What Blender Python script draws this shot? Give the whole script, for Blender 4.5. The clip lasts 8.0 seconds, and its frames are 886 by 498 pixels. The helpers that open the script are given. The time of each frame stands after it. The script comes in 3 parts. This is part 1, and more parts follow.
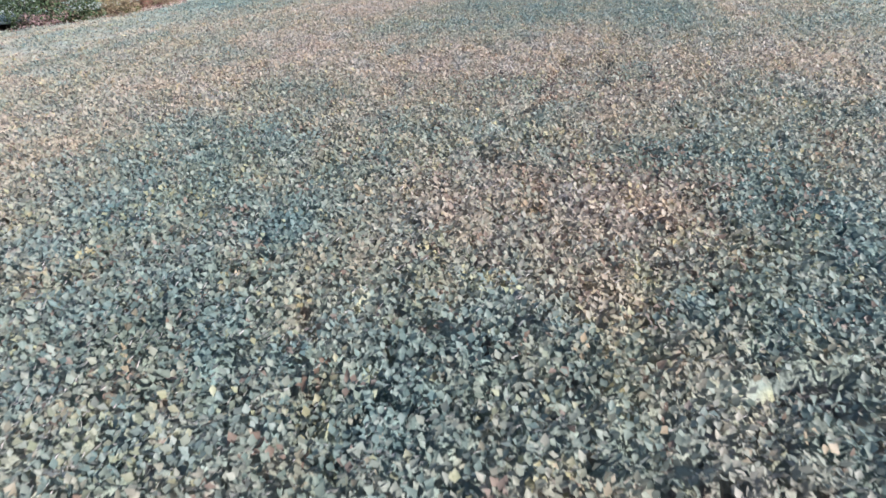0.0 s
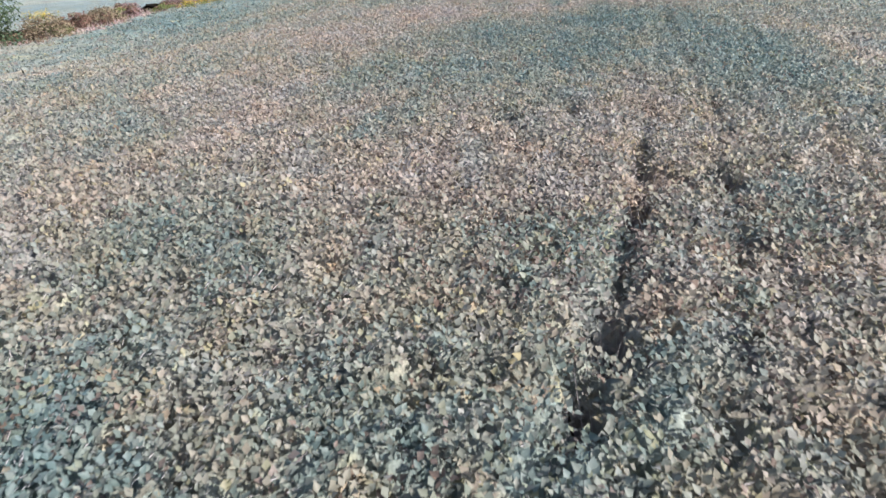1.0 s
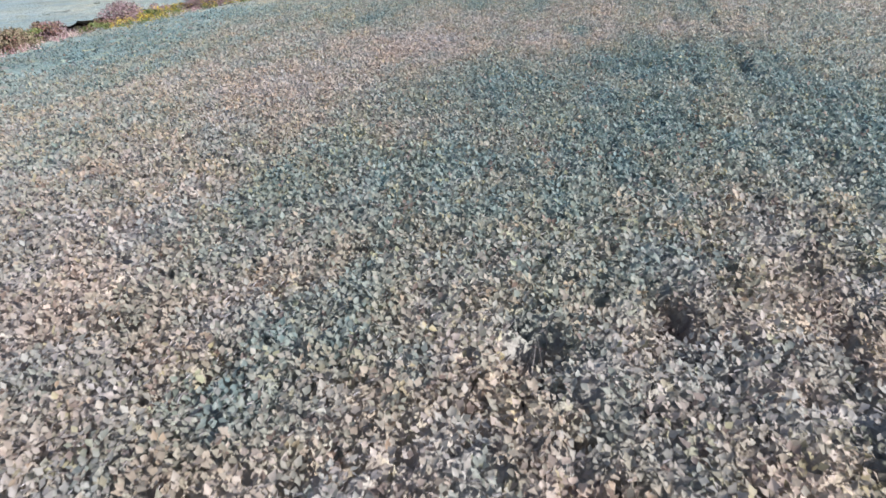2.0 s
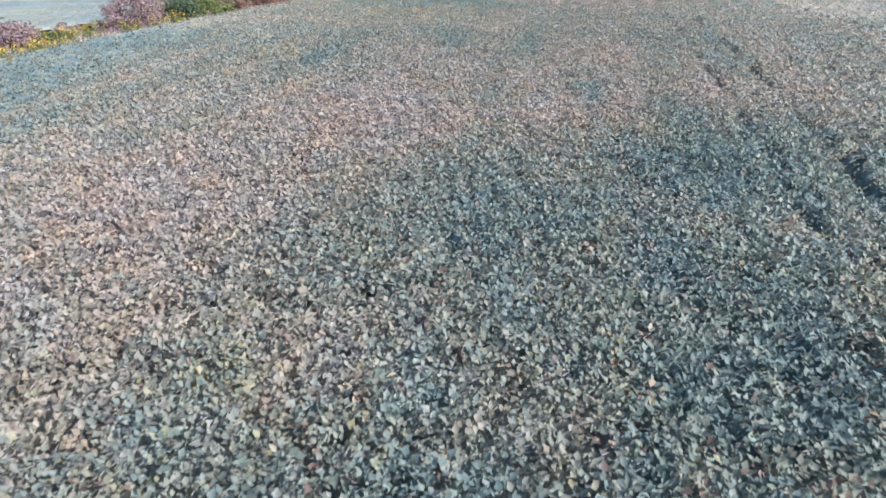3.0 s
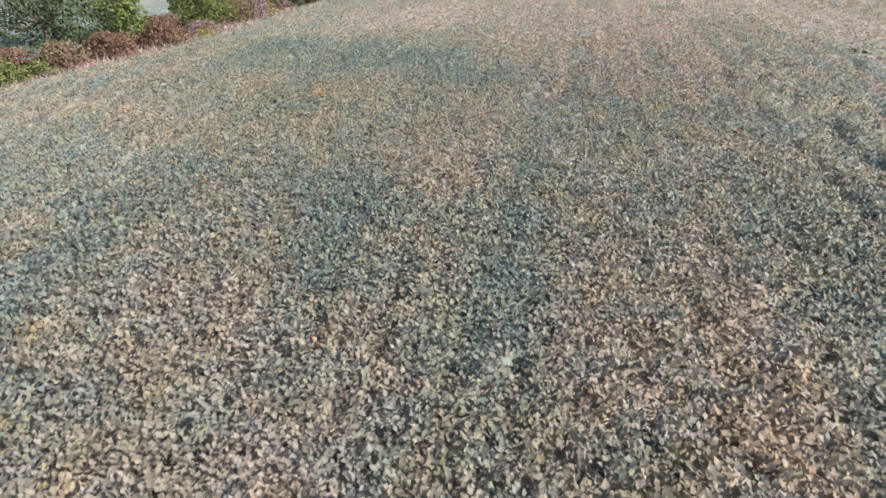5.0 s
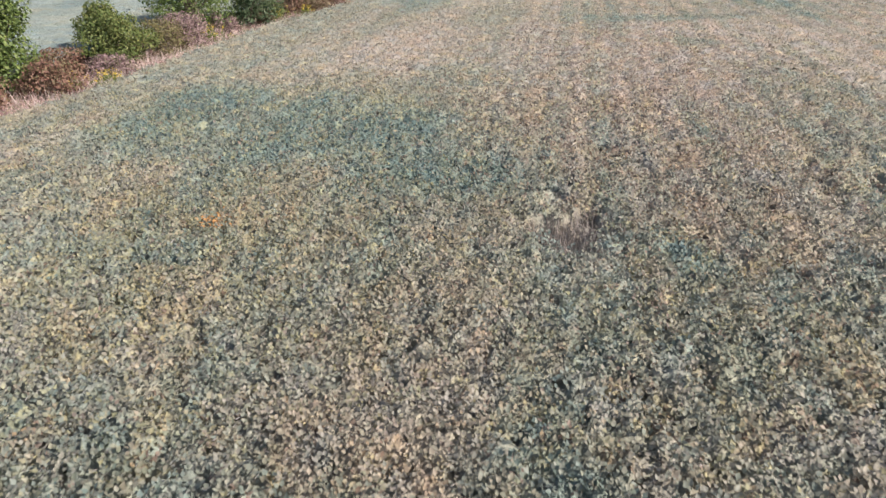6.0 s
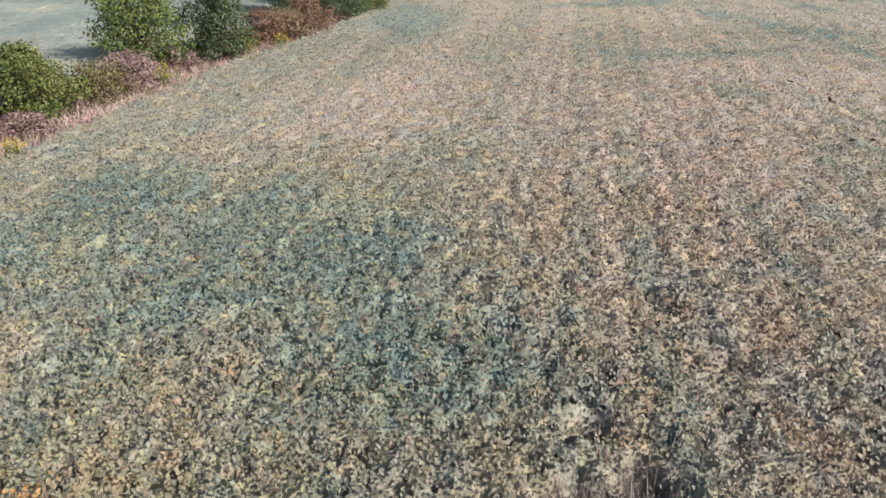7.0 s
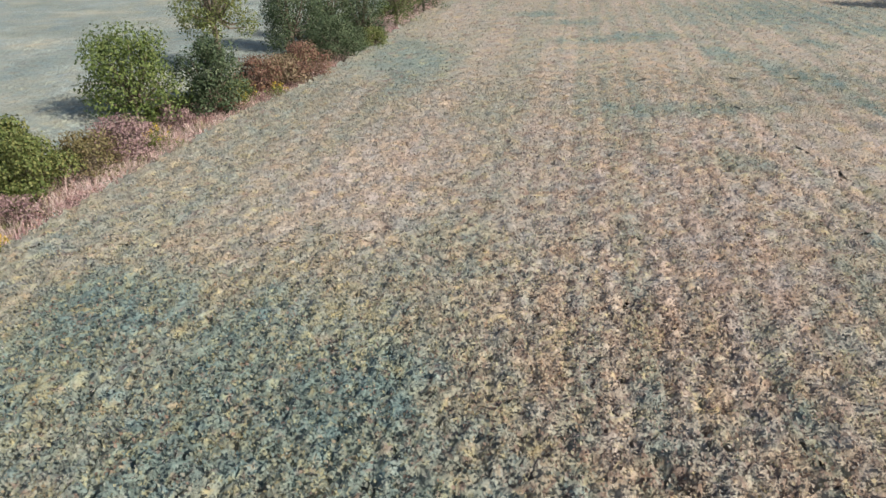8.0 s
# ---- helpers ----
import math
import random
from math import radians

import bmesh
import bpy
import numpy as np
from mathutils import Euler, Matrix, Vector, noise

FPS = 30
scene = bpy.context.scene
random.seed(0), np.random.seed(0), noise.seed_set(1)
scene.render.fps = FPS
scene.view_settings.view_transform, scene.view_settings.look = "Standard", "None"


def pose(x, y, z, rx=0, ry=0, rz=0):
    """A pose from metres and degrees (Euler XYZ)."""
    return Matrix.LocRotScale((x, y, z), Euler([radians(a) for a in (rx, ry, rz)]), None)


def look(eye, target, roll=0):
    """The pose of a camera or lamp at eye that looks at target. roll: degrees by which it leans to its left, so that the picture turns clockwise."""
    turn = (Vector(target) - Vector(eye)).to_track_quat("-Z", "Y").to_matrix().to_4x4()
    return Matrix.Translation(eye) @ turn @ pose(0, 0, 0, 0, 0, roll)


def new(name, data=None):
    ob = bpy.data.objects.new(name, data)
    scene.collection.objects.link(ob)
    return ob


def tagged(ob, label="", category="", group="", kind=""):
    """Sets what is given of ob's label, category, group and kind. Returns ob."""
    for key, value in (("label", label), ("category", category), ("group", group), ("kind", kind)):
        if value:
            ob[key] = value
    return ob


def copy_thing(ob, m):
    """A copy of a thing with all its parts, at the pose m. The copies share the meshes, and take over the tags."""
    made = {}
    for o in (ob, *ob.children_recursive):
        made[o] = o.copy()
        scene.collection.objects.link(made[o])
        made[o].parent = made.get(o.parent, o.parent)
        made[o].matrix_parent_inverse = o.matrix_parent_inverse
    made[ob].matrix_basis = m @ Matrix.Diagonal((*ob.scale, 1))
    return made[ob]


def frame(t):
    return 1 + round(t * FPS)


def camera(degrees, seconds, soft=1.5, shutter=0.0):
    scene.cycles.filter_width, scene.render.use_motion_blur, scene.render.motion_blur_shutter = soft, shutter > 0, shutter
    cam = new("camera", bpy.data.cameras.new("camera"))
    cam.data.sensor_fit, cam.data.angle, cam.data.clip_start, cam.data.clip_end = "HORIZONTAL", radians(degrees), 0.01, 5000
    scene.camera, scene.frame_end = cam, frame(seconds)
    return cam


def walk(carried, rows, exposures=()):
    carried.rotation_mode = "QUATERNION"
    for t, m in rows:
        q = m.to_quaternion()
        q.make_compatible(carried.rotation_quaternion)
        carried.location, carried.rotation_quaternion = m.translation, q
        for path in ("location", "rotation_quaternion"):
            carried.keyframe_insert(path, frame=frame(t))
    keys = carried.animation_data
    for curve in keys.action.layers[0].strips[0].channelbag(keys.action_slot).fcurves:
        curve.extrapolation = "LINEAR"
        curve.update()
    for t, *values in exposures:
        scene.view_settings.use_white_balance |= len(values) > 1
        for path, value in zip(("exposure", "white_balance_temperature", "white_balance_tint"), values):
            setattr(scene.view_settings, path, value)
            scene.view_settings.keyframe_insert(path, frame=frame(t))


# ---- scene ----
cam = camera(66.0, 8.0, soft=1.5, shutter=0.07)
PATH = [
    (0, (-0.339, -4.554, 4.422), (-0.458, -2.784, 3.588), -3.0),
    (0.5, (-0.619, -0.113, 4.584), (-0.737, 1.654, 3.743), -3.1),
    (1, (-0.689, 4.394, 4.63), (-0.813, 6.161, 3.79), -3.2),
    (1.5, (-0.713, 8.917, 4.652), (-0.841, 10.685, 3.811), -3.2),
    (1.7, (-0.711, 10.729, 4.677), (-0.839, 12.496, 3.835), -3.2),
    (2.8, (-1.014, 19.092, 5.003), (-1.048, 20.904, 4.158), -1.4),
    (3, (-0.849, 20.981, 5.071), (-0.88, 22.794, 4.226), -1.3),
    (3.5, (-0.356, 25.753, 5.322), (-0.38, 27.561, 4.468), -1.3),
    (4, (0.231, 30.551, 5.502), (0.205, 32.359, 4.646), -1.3),
    (4.5, (0.829, 35.361, 5.671), (0.806, 37.168, 4.814), -1.3),
    (4.7, (1.08, 37.327, 5.752), (1.059, 39.133, 4.892), -1.4),
    (5.8, (1.766, 47.609, 6.501), (1.793, 49.402, 5.615), -0.7),
    (6, (1.924, 49.472, 6.63), (1.952, 51.266, 5.746), -0.6),
    (6.5, (2.242, 53.476, 6.876), (2.27, 55.27, 5.993), -0.5),
    (7, (2.46, 56.252, 7.473), (2.487, 58.047, 6.591), -0.4),
    (7.5, (2.568, 57.73, 8.611), (2.594, 59.525, 7.729), -0.5),
    (8, (2.595, 58.339, 9.865), (2.62, 60.134, 8.985), -0.5),
]
walk(cam, [(t, look(eye, target, roll)) for t, eye, target, roll in PATH],
     exposures=[(0, 1.42, 6250, 12), (1.5, 1.22, 6100, 11), (3.5, 1.32, 5850, 12), (4.5, 1.17, 6400, 11), (6.5, 1.04, 7000, 11), (8, 0.86, 7100, 11)])

# ---- light: clear early-autumn sky, sun from the right and a little behind ----
SUN_TO = Vector((0.71, -0.41, 0.575)).normalized()
world = bpy.data.worlds.new("sky")
scene.world = world
world.use_nodes = True
wn = world.node_tree
sky = wn.nodes.new("ShaderNodeTexSky")
sky.sky_type = "NISHITA"
sky.sun_disc = False
sky.sun_elevation = math.asin(SUN_TO.z)
sky.sun_rotation = math.atan2(SUN_TO.x, SUN_TO.y)
sky.dust_density = 2.0
wn.links.new(sky.outputs[0], wn.nodes["Background"].inputs[0])
wn.nodes["Background"].inputs[1].default_value = 0.1
sun = new("sun", bpy.data.lights.new("sun", "SUN"))
sun.data.energy = 4.4
sun.data.angle = radians(0.6)
sun.data.color = (1.0, 0.945, 0.89)
sun.matrix_world = look(SUN_TO * 60, (0, 0, 0))

rng = np.random.default_rng(7)


# ---- materials ----
def node_material(name):
    mat = bpy.data.materials.new(name)
    mat.use_nodes = True
    return mat, mat.node_tree.nodes, mat.node_tree.links


def leaf_material(name, rough=0.5, through_light=0.25, grain=60.0, gloss=0.35, hairs=0.0):
    """Leaves take their base colour from the plants' own colour attribute, with fine veins and blotches."""
    mat, n, l = node_material(name)
    p = n["Principled BSDF"]
    col = n.new("ShaderNodeAttribute")
    col.attribute_name = "leaf_colour"
    geo = n.new("ShaderNodeNewGeometry")
    isl = n.new("ShaderNodeMapRange")
    isl.inputs[3].default_value, isl.inputs[4].default_value = 0.93, 1.07
    l.new(geo.outputs["Random Per Island"], isl.inputs[0])
    tc = n.new("ShaderNodeTexCoord")
    nz = n.new("ShaderNodeTexNoise")
    nz.inputs["Scale"].default_value = grain
    nz.inputs["Detail"].default_value = 3
    l.new(tc.outputs["Object"], nz.inputs["Vector"])
    rr = n.new("ShaderNodeMapRange")
    rr.inputs[3].default_value, rr.inputs[4].default_value = 0.9, 1.1
    l.new(nz.outputs["Fac"], rr.inputs[0])
    mul = n.new("ShaderNodeMath")
    mul.operation = "MULTIPLY"
    l.new(isl.outputs[0], mul.inputs[0])
    l.new(rr.outputs[0], mul.inputs[1])
    mx = n.new("ShaderNodeVectorMath")
    mx.operation = "SCALE"
    l.new(col.outputs["Color"], mx.inputs[0])
    l.new(mul.outputs[0], mx.inputs["Scale"])
    l.new(mx.outputs[0], p.inputs["Base Color"])
    p.inputs["Roughness"].default_value = rough
    p.inputs["Specular IOR Level"].default_value = gloss
    p.inputs["Sheen Weight"].default_value = hairs
    p.inputs["Sheen Roughness"].default_value = 0.4
    p.inputs["Sheen Tint"].default_value = (1.0, 0.92, 0.95, 1)
    tr = n.new("ShaderNodeBsdfTranslucent")
    l.new(mx.outputs[0], tr.inputs[0])
    mix = n.new("ShaderNodeMixShader")
    mix.inputs[0].default_value = through_light
    l.new(p.outputs[0], mix.inputs[1])
    l.new(tr.outputs[0], mix.inputs[2])
    l.new(mix.outputs[0], n["Material Output"].inputs[0])
    return mat


def rough_material(name, dark, light, scale, rough=0.9, bump=0.4):
    """Soil or bark: two colours mixed by coarse and fine noise, with relief."""
    mat, n, l = node_material(name)
    p = n["Principled BSDF"]
    tc = n.new("ShaderNodeTexCoord")
    a = n.new("ShaderNodeTexNoise")
    a.inputs["Scale"].default_value, a.inputs["Detail"].default_value = scale, 8
    b = n.new("ShaderNodeTexNoise")
    b.inputs["Scale"].default_value, b.inputs["Detail"].default_value = scale * 0.07, 4
    l.new(tc.outputs["Object"], a.inputs["Vector"])
    l.new(tc.outputs["Object"], b.inputs["Vector"])
    add = n.new("ShaderNodeMath")
    add.operation = "MULTIPLY_ADD"
    add.inputs[1].default_value = 0.5
    l.new(a.outputs["Fac"], add.inputs[0])
    half = n.new("ShaderNodeMath")
    half.operation = "MULTIPLY"
    half.inputs[1].default_value = 0.5
    l.new(b.outputs["Fac"], half.inputs[0])
    l.new(half.outputs[0], add.inputs[2])
    ramp = n.new("ShaderNodeValToRGB")
    ramp.color_ramp.elements[0].position, ramp.color_ramp.elements[0].color = 0.35, (*dark, 1)
    ramp.color_ramp.elements[1].position, ramp.color_ramp.elements[1].color = 0.65, (*light, 1)
    l.new(add.outputs[0], ramp.inputs[0])
    l.new(ramp.outputs[0], p.inputs["Base Color"])
    p.inputs["Roughness"].default_value = rough
    bp = n.new("ShaderNodeBump")
    bp.inputs["Strength"].default_value = bump
    bp.inputs["Distance"].default_value = 0.03
    l.new(a.outputs["Fac"], bp.inputs["Height"])
    l.new(bp.outputs[0], p.inputs["Normal"])
    return mat


def canopy_material():
    """The closed canopy where single leaves are too far off to tell apart: leaf-sized facets in relief."""
    mat, n, l = node_material("soybean_canopy")
    p = n["Principled BSDF"]
    col = n.new("ShaderNodeAttribute")
    col.attribute_name = "leaf_colour"
    tc = n.new("ShaderNodeTexCoord")
    vor = n.new("ShaderNodeTexVoronoi")
    vor.inputs["Scale"].default_value = 11.0
    l.new(tc.outputs["Object"], vor.inputs["Vector"])
    nz = n.new("ShaderNodeTexNoise")
    nz.inputs["Scale"].default_value, nz.inputs["Detail"].default_value = 4.5, 6
    l.new(tc.outputs["Object"], nz.inputs["Vector"])
    bw = n.new("ShaderNodeSeparateColor")
    l.new(vor.outputs["Color"], bw.inputs[0])
    rr = n.new("ShaderNodeMapRange")
    rr.inputs[3].default_value, rr.inputs[4].default_value = 0.85, 1.15
    l.new(bw.outputs[0], rr.inputs[0])
    mx = n.new("ShaderNodeVectorMath")
    mx.operation = "SCALE"
    l.new(col.outputs["Color"], mx.inputs[0])
    l.new(rr.outputs[0], mx.inputs["Scale"])
    l.new(mx.outputs[0], p.inputs["Base Color"])
    p.inputs["Roughness"].default_value = 0.8
    p.inputs["Specular IOR Level"].default_value = 0.15
    p.inputs["Sheen Weight"].default_value = 0.05
    p.inputs["Sheen Roughness"].default_value = 0.4
    p.inputs["Sheen Tint"].default_value = (1.0, 0.92, 0.95, 1)
    hgt = n.new("ShaderNodeMath")
    hgt.operation = "MULTIPLY_ADD"
    hgt.inputs[1].default_value = 0.6
    l.new(bw.outputs[1], hgt.inputs[0])
    l.new(nz.outputs["Fac"], hgt.inputs[2])
    bp = n.new("ShaderNodeBump")
    bp.inputs["Strength"].default_value = 0.9
    bp.inputs["Distance"].default_value = 0.15
    l.new(hgt.outputs[0], bp.inputs["Height"])
    l.new(bp.outputs[0], p.inputs["Normal"])
    return mat


M_CANOPY = canopy_material()
M_CROP = leaf_material("soybean_leaf", 0.5, 0.48, 45, 0.4, 0.35)
M_TREE = leaf_material("tree_leaf", 0.55, 0.25, 20, 0.25)
M_DRY = leaf_material("dry_stalk", 0.8, 0.3, 30)
M_SOIL = rough_material("field_soil", (0.05, 0.035, 0.028), (0.13, 0.092, 0.075), 6.0)
M_BARK = rough_material("bark", (0.05, 0.04, 0.03), (0.17, 0.14, 0.11), 9.0)


# ---- helpers for geometry ----
def mesh_from(name, verts, faces_flat, face_sizes, colours=None, mat=None):
    me = bpy.data.meshes.new(name)
    nv, nl, nf = len(verts), len(faces_flat), len(face_sizes)
    me.vertices.add(nv)
    me.vertices.foreach_set("co", np.asarray(verts, np.float32).ravel())
    me.loops.add(nl)
    me.loops.foreach_set("vertex_index", np.asarray(faces_flat, np.int32))
    me.polygons.add(nf)
    starts = np.concatenate([[0], np.cumsum(face_sizes)[:-1]]).astype(np.int32)
    me.polygons.foreach_set("loop_start", starts)
    me.update(calc_edges=True)
    if colours is not None:
        at = me.attributes.new("leaf_colour", "FLOAT_COLOR", "POINT")
        rgba = np.ones((nv, 4), np.float32)
        rgba[:, :3] = colours
        at.data.foreach_set("color", rgba.ravel())
    if mat:
        me.materials.append(mat)
    return me


def unit(v):
    return v / np.maximum(np.linalg.norm(v, axis=1, keepdims=True), 1e-9)


def value_noise(x, y, cell, seed):
    """Smooth noise between 0 and 1 over the plan."""
    g = np.random.default_rng(seed).random((128, 128))
    u, v = x / cell, y / cell
    i, j = np.floor(u).astype(int), np.floor(v).astype(int)
    fu, fv = u - i, v - j
    fu, fv = fu * fu * (3 - 2 * fu), fv * fv * (3 - 2 * fv)
    a, b = g[i % 128, j % 128], g[(i + 1) % 128, j % 128]
    c, d = g[i % 128, (j + 1) % 128], g[(i + 1) % 128, (j + 1) % 128]
    return (a * (1 - fu) + b * fu) * (1 - fv) + (c * (1 - fu) + d * fu) * fv


def leaves(base, along, normal, length, width, fold):
    """Leaves folded along the midrib: base points, directions, normals and sizes. Returns verts, faces, sizes, verts per leaf."""
    side = unit(np.cross(normal, along))
    up = unit(np.cross(along, side))
    L, W, F = length[:, None], width[:, None], (width * fold)[:, None]
    v = np.stack([base, base + along * L * 0.4 + side * W * 0.5 + up * F,
                  base + along * L - up * F * 0.5, base + along * L * 0.4 - side * W * 0.5 + up * F], 1)
    quad = np.array([0, 2, 1, 0, 3, 2])
    sizes = [3, 3]
    k, n = v.shape[1], len(base)
    faces = (np.arange(n)[:, None] * k + quad[None]).ravel()
    return v.reshape(-1, 3), faces, np.tile(sizes, n), k


def part(name, me, parent, label=""):
    ob = new(name, me)
    ob.parent = parent
    if label:
        tagged(ob, label)
    return ob


# ---- plan ----
EDGE_Y = np.array([-200, 20, 30.3, 32.7, 37.5, 48.4, 52, 60.6, 66.5, 74, 83, 94, 100, 120, 150, 320])
EDGE_X = np.array([-60, -27, -24.6, -22.3, -20.3, -20.0, -18.8, -16.6, -14.3, -11.6, -9.9, -7.4, -5.3, -1, 5, 42])
STRIP = 5.0                      # width of the hedge strip
ROW_LEAN, ROW_GAP = 0.2, 0.76   # crop rows: metres to the right per metre ahead, spacing

# patches of the crop as (x, y, half width, half depth)
GREEN_NEAR = [(1.4, 28.6, 3.8, 4.4), (-1.5, 25.0, 4.5, 2.4), (-0.8, 25.4, 3.4, 1.9), (2.6, 26.6, 1.6, 1.6), (-5.9, 7.0, 1.9, 3.7), (-3.2, 4.4, 0.3, 1.0), (4.0, 4.7, 0.8, 2.8), (-4.4, 2.0, 1.3, 1.4), (-5.3, 13.3, 1.2, 1.4), (-2.3, 14.4, 0.2, 0.8), (-0.2, 12.1, 0.2, 1.0), (2.2, 11.4, 0.2, 0.7), (-4.8, 14.0, 0.6, 0.7), (-2.2, 14.5, 0.2, 0.6), (0.1, 29.3, 0.4, 2.2), (7.3, 28.8, 2.0, 6.0), (0.9, 12.9, 2.0, 1.0), (3.2, 13.6, 1.0, 1.2), (-0.5, 0.4, 4.0, 1.3), (2.6, 1.6, 1.2, 1.0), (2.5, 6.9, 1.4, 0.8)]
GREEN_MID = [(-0.1, 32.3, 1.2, 4.1), (4.6, 33.7, 2.6, 3.5), (-3.7, 27.1, 0.9, 1.0), (-0.4, 35.4, 0.5, 1.1), (0.3, 32.3, 0.6, 1.1), (-1.3, 32.2, 0.3, 0.6), (3.2, 33.0, 1.1, 1.3), (3.1, 40.8, 0.4, 1.3), (0.5, 36.8, 0.8, 0.8), (-2.3, 36.9, 0.3, 0.5), (4.6, 37.0, 1.0, 1.6), (-0.6, 50.9, 0.7, 1.8), (3.3, 41.0, 0.5, 0.6), (4.1, 41.8, 0.2, 0.3), (-16.0, 44.0, 3.5, 13.0), (-0.6, 53.8, 1.0, 2.2), (10.2, 50.0, 0.6, 1.4)]
GREEN_FAR = [(-4.0, 71.0, 4.0, 4.0), (-6.0, 73.8, 1.7, 1.8), (-2.4, 69.4, 1.9, 2.5), (-0.9, 69.3, 0.3, 1.2), (6.5, 61.3, 0.8, 1.3), (2.2, 65.8, 2.2, 1.5), (-4.9, 73.3, 2.6, 2.2), (-0.8, 69.2, 0.5, 1.0), (1.1, 108.2, 3.0, 8.1), (16.2, 92.9, 4.4, 1.3), (14.7, 84.7, 1.5, 1.4), (26.0, 99.4, 2.0, 4.6), (19.5, 115.9, 3.2, 2.1), (32.4, 112.0, 1.3, 2.1), (-1.3, 69.5, 3.1, 2.5), (25.4, 93.6, 1.0, 2.4), (15.6, 114.8, 3.2, 1.5), (20.9, 116.5, 3.0, 1.6), (23.5, 108.0, 1.4, 3.4), (25.0, 101.5, 1.2, 3.2), (13.3, 130.7, 3.0, 2.0), (16.1, 124.6, 2.4, 2.0), (38.0, 129.0, 11.0, 9.0), (42.0, 118.0, 5.0, 4.0)]
TAN = [(-6.6, 33.0, 4.0, 3.6), (-2.6, 38.6, 3.6, 3.8), (1.5, 39.5, 3.5, 2.6), (6.5, 42.0, 3.0, 3.0), (-7.0, 22.5, 2.6, 3.0), (0.2, 15.8, 8.0, 4.2), (-0.8, 4.9, 1.0, 1.0), (1.5, 4.6, 0.9, 1.2), (-5.6, 23.4, 3.4, 4.2), (-1.2, 15.0, 1.8, 2.0), (-5.3, 19.5, 2.2, 4.2), (-5.0, 41.0, 3.2, 3.6), (-4.7, 33.7, 1.5, 2.1), (4.9, 47.3, 1.7, 4.1), (1.2, 43.1, 1.1, 1.5), (10.4, 76.6, 4.4, 11.4), (17.5, 82.0, 6.0, 10.0), (1.2, 83.4, 4.2, 5.9)]
ORANGE = [(-3.0, 63.0, 1.6, 0.8), (-9.2, 30.8, 2.5, 3.5), (4.5, 47.2, 1.0, 1.9), (3.5, 42.2, 0.3, 0.5), (-0.6, 64.6, 1.7, 1.4), (-0.1, 64.2, 0.9, 0.6), (16.0, 105.2, 4.6, 8.6), (6.2, 72.5, 0.4, 0.8)]
YELLOW = [(-3.5, 62.0, 3.0, 3.6), (-5.7, 2.4, 0.25, 0.25), (-1.9, -0.1, 0.2, 0.2), (-0.4, 2.4, 0.25, 0.3), (-1.8, 0.9, 0.2, 0.2), (-3.3, -0.3, 0.6, 0.4), (-6.2, 11.8, 0.3, 0.6), (-5.9, 45.6, 0.4, 0.6), (-8.0, 50.2, 1.3, 2.1), (-3.4, 62.7, 0.8, 0.4), (0.1, 72.6, 1.5, 1.2), (-2.9, 68.8, 0.3, 0.4), (-6.5, 70.3, 1.5, 1.3)]
BROWN = [(2.0, 13.4, 3.0, 2.4), (1.6, 5.3, 2.4, 1.8), (8.5, 71.0, 4.5, 8.0), (10.5, 80.0, 5.0, 9.0), (7.5, 66.0, 2.5, 3.0)]
HOLES = [(2.4, 0.4, 0.4, 0.2), (0.2, 9.5, 0.16, 0.4), (2.25, 15.2, 0.4, 0.5), (-0.2, 7.3, 0.2, 0.5), (0.6, 10.5, 0.16, 0.5), (1.6, 14.0, 0.16, 0.5), (3.2, 15.3, 0.2, 0.45), (1.4, 19.8, 0.2, 0.5), (-0.3, 19.2, 0.26, 0.31), (5.3, 62.9, 0.32, 0.52), (4.8, 62.0, 0.34, 0.46), (4.8, 64.2, 0.29, 0.29), (4.4, 62.7, 0.57, 0.4), (-2.5, 45.4, 0.14, 0.23), (9.9, 70.1, 0.15, 0.18), (7.7, 73.8, 0.2, 0.12), (0.0, 72.3, 0.23, 0.14)]


def patch_sum(x, y, patches):
    total = np.zeros_like(x)
    wob = 0.7 + 0.6 * value_noise(x, y, 0.9, 11)
    for px, py, rx, ry in patches:
        d = ((x - px) / rx) ** 2 + ((y - py) / ry) ** 2
        total = np.maximum(total, np.exp(-0.7 * (d * wob) ** 1.5))
    return total


def edge_x(y):
    return np.interp(y, EDGE_Y, EDGE_X)


def hole(x, y):
    return patch_sum(x, y, HOLES)


TRACK_Y = np.array([5.0, 6.8, 10.7, 15.6, 20.6, 27.9, 38.4, 51.5, 62.6, 90.0])
TRACK_X = np.array([-0.6, 0.2, 2.1, 3.4, 4.7, 5.6, 8.0, 10.7, 12.5, 17.6])


def track(x, y):
    """The wheel lines of an old tractor pass, broken by plants that closed over them."""
    a = x - np.interp(y, TRACK_Y, TRACK_X)
    early = np.clip((24 - y) / 4, 0, 1)
    lines = (1 - 0.5 * early) * np.exp(-(a / 0.19) ** 2) + (0.6 + 0.4 * early) * np.exp(-((a + 1.45) / 0.17) ** 2) + 0.6 * np.exp(-((a - 1.15) / 0.16) ** 2) * (y > 45)
    return np.clip(lines, 0, 1) * np.clip(value_noise(x, y, 0.8, 51) * 2.4 - 0.8, 0, 1) * np.clip((74 - y) / 8, 0, 1) * np.clip((y - 5) / 3, 0, 1)


